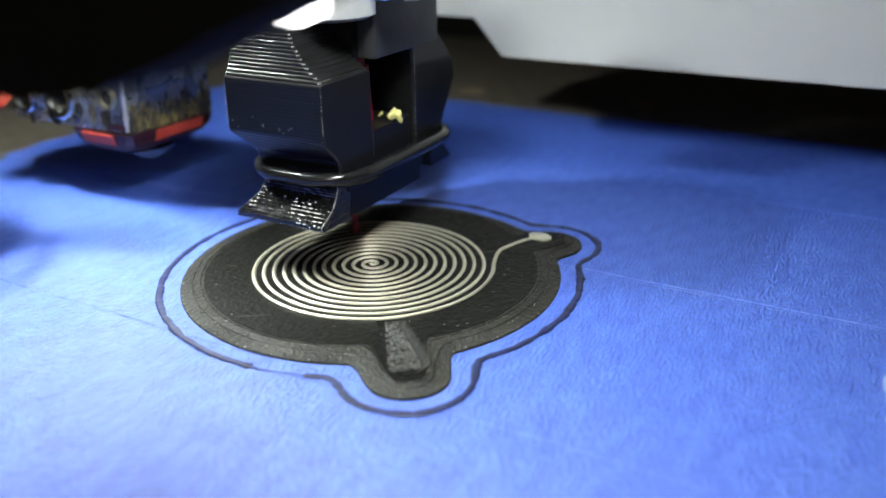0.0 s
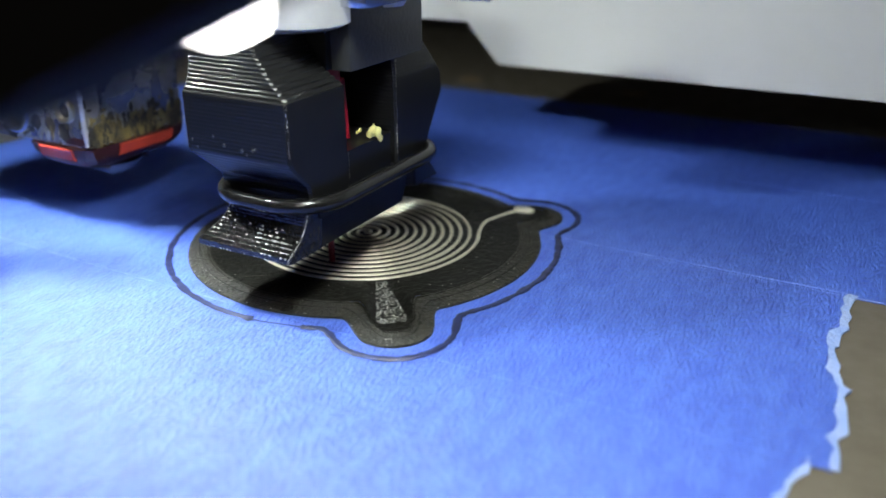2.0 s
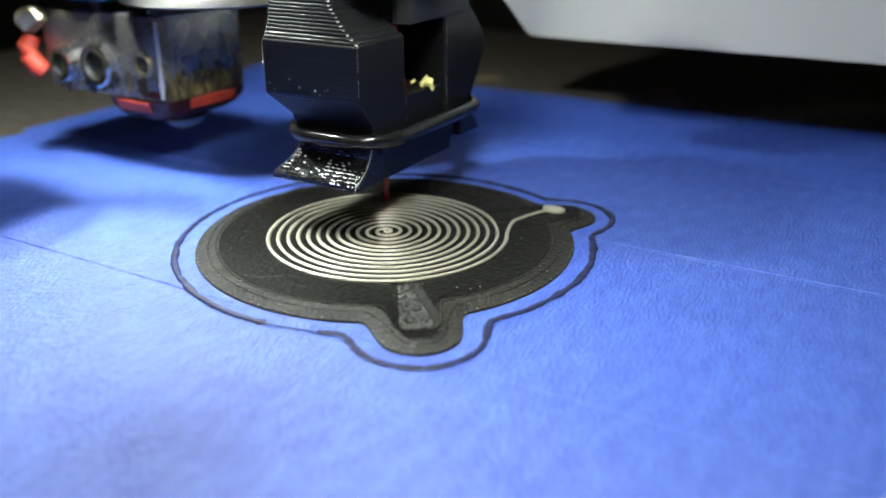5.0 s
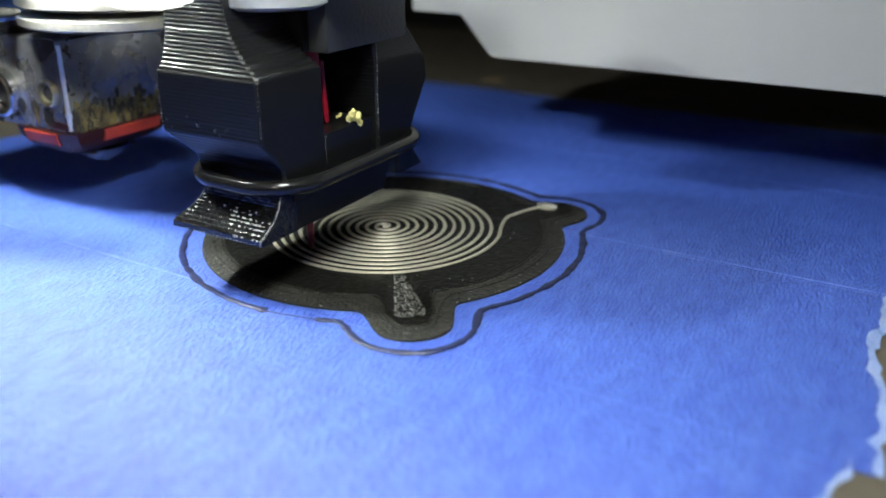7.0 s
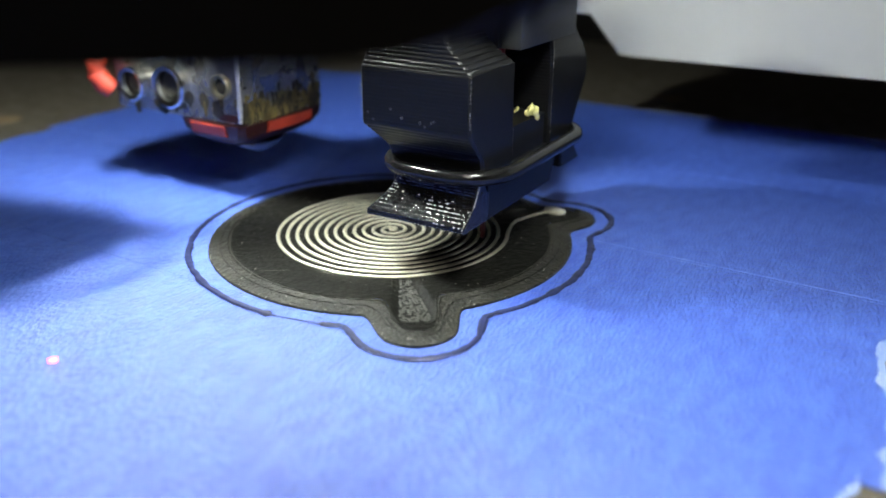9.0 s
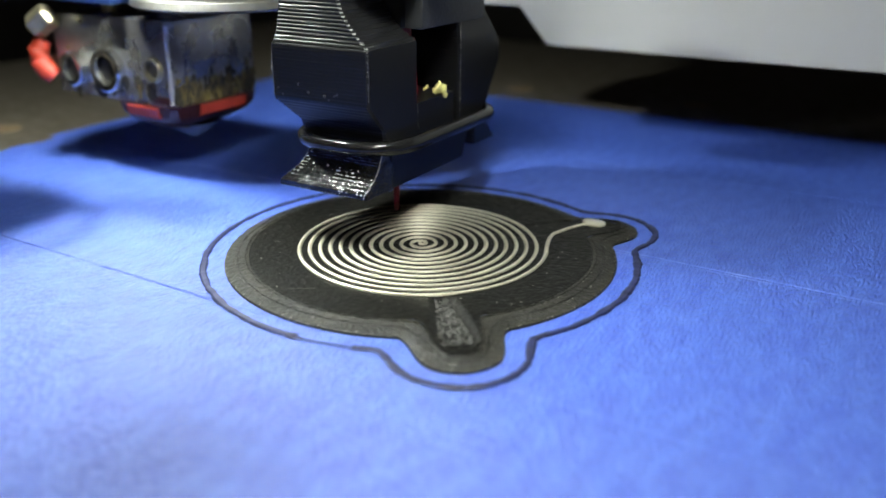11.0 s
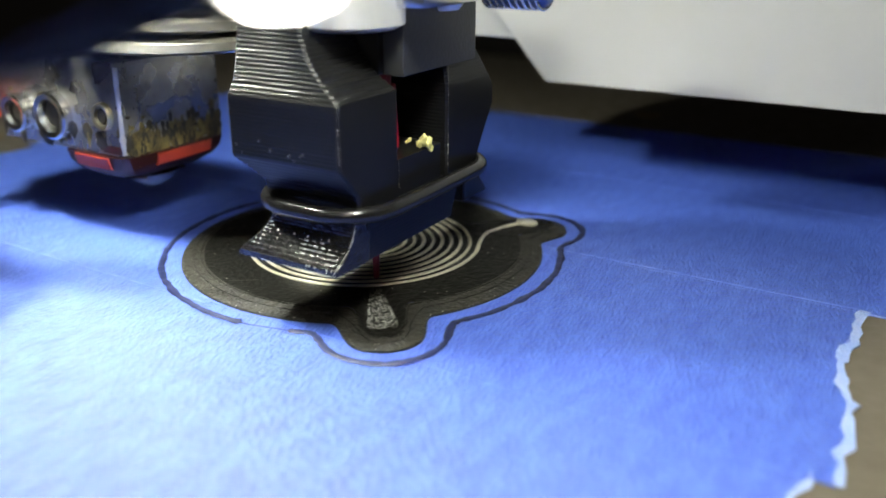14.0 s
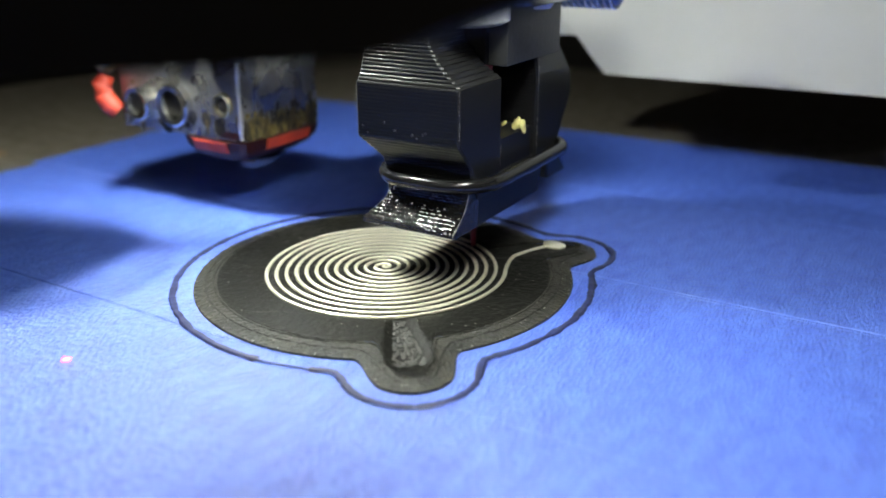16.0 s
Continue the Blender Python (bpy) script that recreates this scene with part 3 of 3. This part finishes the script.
    for face, lot in (("right", 0), ("right", 1), ("front", 0)):
        bm = bmesh.new()
        for _ in range((120 if lot == 0 else 60) if face == "right" else 14):
            lump = bmesh.ops.create_icosphere(bm, subdivisions=2, radius=1)
            u, w = rng.uniform(0, 1), abs(rng.gauss(0, 0.22))
            a, b = rng.uniform(0.015, 0.05), rng.uniform(0.03, 0.15) * (1 - min(w, 0.8))
            for v in lump["verts"]:
                k = 1 + 0.5 * noise.noise(v.co * 1.7 + Vector((u * 30, w * 30, 0)))
                if face == "right":
                    v.co = (-2.95 + v.co.x * 0.006, -0.35 + u * 1.33 + v.co.y * a * k, 1.0 + w * 0.6 + v.co.z * b * k)
                else:
                    v.co = (-4.9 + u * 1.9 + v.co.x * a * k, -0.422 + v.co.y * 0.012, 1.02 + w * 0.9 + v.co.z * b * k)
        tagged(part("residue", bm, SCORCH if face == "front" or lot == 0 else SOOT_AND_BORE, block, "burnt yellow-brown plastic residue" if lot == 0 else "black burnt residue"), kind="stuff")
    part("bright_edge", tube([(-2.965 + 0.0006 * i, -0.412, 1.0 + 0.03 * i) for i in range(32)], [0.026 + 0.022 * noise.noise((i * 0.45, 1, 8)) for i in range(32)], 8), SATIN, block, "pale metal strip along the front corner")
    part("soot", box(-3.3, -2.99, -0.424, -0.40, 0.99, 1.08, 0.01), SOCK, block, "black soot")
    # bores on the front face: bright rims, with a dark plug painting the shade inside
    for name, x, z, r, reach, label in (("set_screw", -3.2, 1.4, 0.15, 0.04, "small steel grub screw"), ("heater_cartridge", -4.0, 1.33, 0.27, 0.1, "round steel heater cartridge end"),
                                        ("thermistor_screw", -4.62, 1.3, 0.22, 0.12, "round steel sensor screw")):
        prof = ((r, -0.40), (r, -0.42 - reach), (r * 0.9, -0.44 - reach), (r * 0.68, -0.43 - reach), (r * 0.6, -0.40 - reach * 0.3))
        bm = loft([[(x + q * math.cos(2 * math.pi * i / 32), y, z + q * math.sin(2 * math.pi * i / 32)) for i in range(32)] for q, y in prof], cap=False)
        rim = part(name, bm, BRASS if name == "set_screw" else STEEL, block, label)
        part("bore_shade", rod((x, -0.44 - reach * 0.3, z), (x, -0.39, z), r * 0.62), SOOT_AND_BORE, rim, "dark plug as the shade inside the bore")
    bend = [(-5.02, -0.5, 1.16), (-5.08, -0.56, 1.24), (-5.16, -0.58, 1.36), (-5.2, -0.56, 1.5), (-5.16, -0.5, 1.62)]
    part("wire_sleeve", tube(bend, [0.12, 0.14, 0.14, 0.13, 0.11], 14), SILICONE, block, "orange-red bent wire sleeve")
    part("cable_clip", rod((-5.14, -0.62, 1.78), (-4.88, -0.5, 1.98), 0.17, n=6), BRASS, block, "small tarnished hexagonal nut")
    part("rear_pin", rod((-4.3, -0.1, 1.95), (-4.3, -0.1, 2.13), 0.09), BRASS, block)
    # tide mark of dark soot low on the front
    rng = random.Random(21)
    bm = bmesh.new()
    for _ in range(12):
        u = rng.uniform(-4.4, -3.3)
        lump = bmesh.ops.create_icosphere(bm, subdivisions=2, radius=1)
        a, b = rng.uniform(0.05, 0.12), rng.uniform(0.04, 0.13)
        for v in lump["verts"]:
            k = 1 + 0.5 * noise.noise(v.co * 1.6 + Vector((u * 9, a * 40, 0)))
            v.co = (u + v.co.x * a * k, -0.421 + v.co.y * 0.008, 1.05 + 0.16 * abs(math.sin(u * 3)) + v.co.z * b * k)
    tagged(part("soot_mark", bm, SOOT_AND_BORE, block, "patches of black soot"), kind="stuff")

    def pan(f):
        x0, x1, y0, y1 = -3.95 + f, -2.93 - f, -0.44 + f, 1.05 - f
        c = 0.06 + f * 0.6
        return [(x0 + c, y0), (x1 - c, y0), (x1, y0 + c), (x1, y1 - c), (x1 - c, y1), (x0 + c, y1), (x0, y1 - c), (x0, y0 + c)]
    loops = [[(x, y, z) for x, y in pan(f)] for f, z in ((0.0, 0.955), (0.02, 0.84), (0.08, 0.74), (0.2, 0.66), (0.36, 0.61), (0.45, 0.60))]
    sock = part("silicone_sock", loft(loops), SOCK, head, "dark red silicone sock under the heater block")
    for a, b in (((-2.93, 0.0), (-2.93, 0.8)), ((-3.75, -0.44), (-3.2, -0.44))):
        along = Vector((b[0] - a[0], b[1] - a[1], 0))
        out = Vector((1, 0, 0)) if a[0] == b[0] else Vector((0, -1, 0))
        bm = loft([[Vector((a[0], a[1], 0)) + along * t + out * o + Vector((0, 0, z)) for o, z in
                    ((0.012, 0.935), (0.02, 0.925), (-0.015, 0.80), (-0.05, 0.79), (-0.05, 0.93))] for t in (0, 0.03, 0.97, 1)])
        part("sock_window", bm, SILICONE, sock, "bright orange-red silicone panel")
    part("nozzle", turned([(0.06, 0.42), (0.1, 0.44), (0.3, 0.55), (0.34, 0.62)], 24, (-3.44, 0.3)), STEEL, head, "small metal nozzle")
    part("heat_break", turned([(0.2, 1.95), (0.2, 2.2)], 24, (-3.6, 0.3)), STEEL, head)
    for z in (2.14, 2.34, 2.6, 2.86):
        part("cooling_fin", turned([(1.02, z), (1.08, z + 0.03), (1.08, z + 0.11), (1.02, z + 0.14)], 64, (-2.62, 0.25)), FIN, head, "round bright steel cooling fin")
    part("hot_end_core", turned([(0.5, 2.1), (0.5, 4.2)], 32, (-2.62, 0.25)), STEEL, head)
    part("blue_bracket", box(-5.0, -3.62, -0.6, 0.6, 2.14, 3.0, 0.05), BLUE, head, "blue anodised bracket")

    # white cover behind the tool
    sect = [(-0.13, 1.38), (9.0, 1.40), (9.0, 6.0), (-2.6, 6.0), (-2.6, 4.2), (-0.95, 2.3)]
    bm = loft([[(x, y, z) for x, z in sect] for y in (4.18, 6.4)])
    part("sheet_cover", bm, WHITE, head, "large pale grey painted sheet cover", smooth=False)
    part("cover_flap", box(-1.6, -0.25, 4.5, 6.0, 1.86, 4.0, 0.04), WHITE, head, "folded pale grey flap")
    # black blower housing that hangs in front
    hull = [(-2.4, -4.7, 2.4), (0.05, -5.0, 2.67), (2.2, -5.24, 2.92), (2.51, -5.25, 2.97), (2.8, -5.1, 3.1), (3.44, -4.7, 3.46), (3.6, -4.6, 4.0), (-2.4, -4.7, 4.0)]
    bm = loft([[(x, y + d, z) for x, y, z in hull] for d in (0.0, 0.45)])
    part("blower_housing", bm, HOUSING, head, "matt black blower housing")
    # unseen body, added to cast the left shadow from the high lamp
    side = [(-5.15, -1.31), (-4.78, -1.2), (-4.44, -1.25), (-4.3, -1.4), (-4.27, -1.67), (-4.28, -2.0), (-4.4, -2.4), (-6.2, -2.4), (-6.2, -1.6)]
    cx, cy = -5.2, -1.8
    loops = [[(cx + (x - cx) * k + 1.05, cy + (y - cy) * k - 0.4, z) for x, y in side] for k, z in ((0.97, 3.56), (1.0, 3.6), (1.0, 3.96), (0.97, 4.0))]
    part("shadow_caster", loft(loops), HOUSING, head, "unseen black body added to cast the left shadow")
    # unseen plate and ring in front of the hot end, added to shade the low lamp
    side = [(-3.06, -1.15), (-2.9, -1.1), (-2.74, -1.13), (-2.66, -1.2), (-2.65, -1.33), (-2.64, -1.46), (-2.7, -1.64), (-3.56, -1.68), (-3.56, -1.32)]
    cx, cy = -3.1, -1.38
    loops = [[(cx + (x - cx) * k + 0.24, cy + (y - cy) * k, z) for x, y in side] for k, z in ((0.98, 2.385), (1.0, 2.39), (1.0, 2.41), (0.98, 2.415))]
    shadow_caster = part("shadow_plate", loft(loops), HOUSING, head, "unseen black plate added to cast the left shadow")
    arc = [(-2.48 + 0.22 * math.cos(t), -1.36 + 0.21 * math.sin(t), 2.4) for t in [radians(-80 + 170 * i / 30) for i in range(31)]]
    part("shadow_ring", tube(arc, 0.026, 8), HOUSING, shadow_caster, "thin unseen black ring added for the shadow's rim")
    # three lamps of the head: over the hot end, between hot end and tool, and beside the tool
    for x, y, z, r, glow in ((-3.5, -1.8, 6.5, 0.3, GLOW), (-2.2, -1.05, 3.0, 0.05, GLOW_LOW), (2.3, -2.3, 5.6, 0.6, GLOW_RIGHT)):
        lamp = part("lamp_housing", turned([(r * 1.6, z + r * 0.35), (r * 1.8, z + r * 0.5), (r * 1.8, z + r + 0.3), (r * 1.5, z + r + 0.4)], 40, (x, y)), HOUSING, head, "round black lamp housing")
        part("glow_lens", turned([(r, z), (r, z + r * 0.3)], 10, (x, y)), glow, lamp, "glowing cold white lamp lens")
    part("laser_spot", turned([(0.036, 0.006), (0.036, 0.012), (0.005, 0.016)], 16, (-1.72, -3.95)), LASER, head, "tiny red laser spot on the tape")
    return head


bed()
tapes()
printed_disc()
HEAD = print_head()


def spiral_place(t):
    """Place of the needle, which retraces the spiral at a steady 1.07 cm/s."""
    start, r0, speed, a = 2.3728, 0.8355, 1.0718, 0.1 / (2 * math.pi)
    turn = (math.sqrt(r0 * r0 + 2 * a * speed * t) - r0) / a
    r = r0 + a * turn
    return r * math.cos(start + turn), r * math.sin(start + turn)


def motions():
    rows = []
    for k in range(65):
        x, y = spiral_place(k * 0.25)
        rows.append((k * 0.25, pose(x * CM, y * CM, 0)))
    walk(HEAD, rows)


motions()
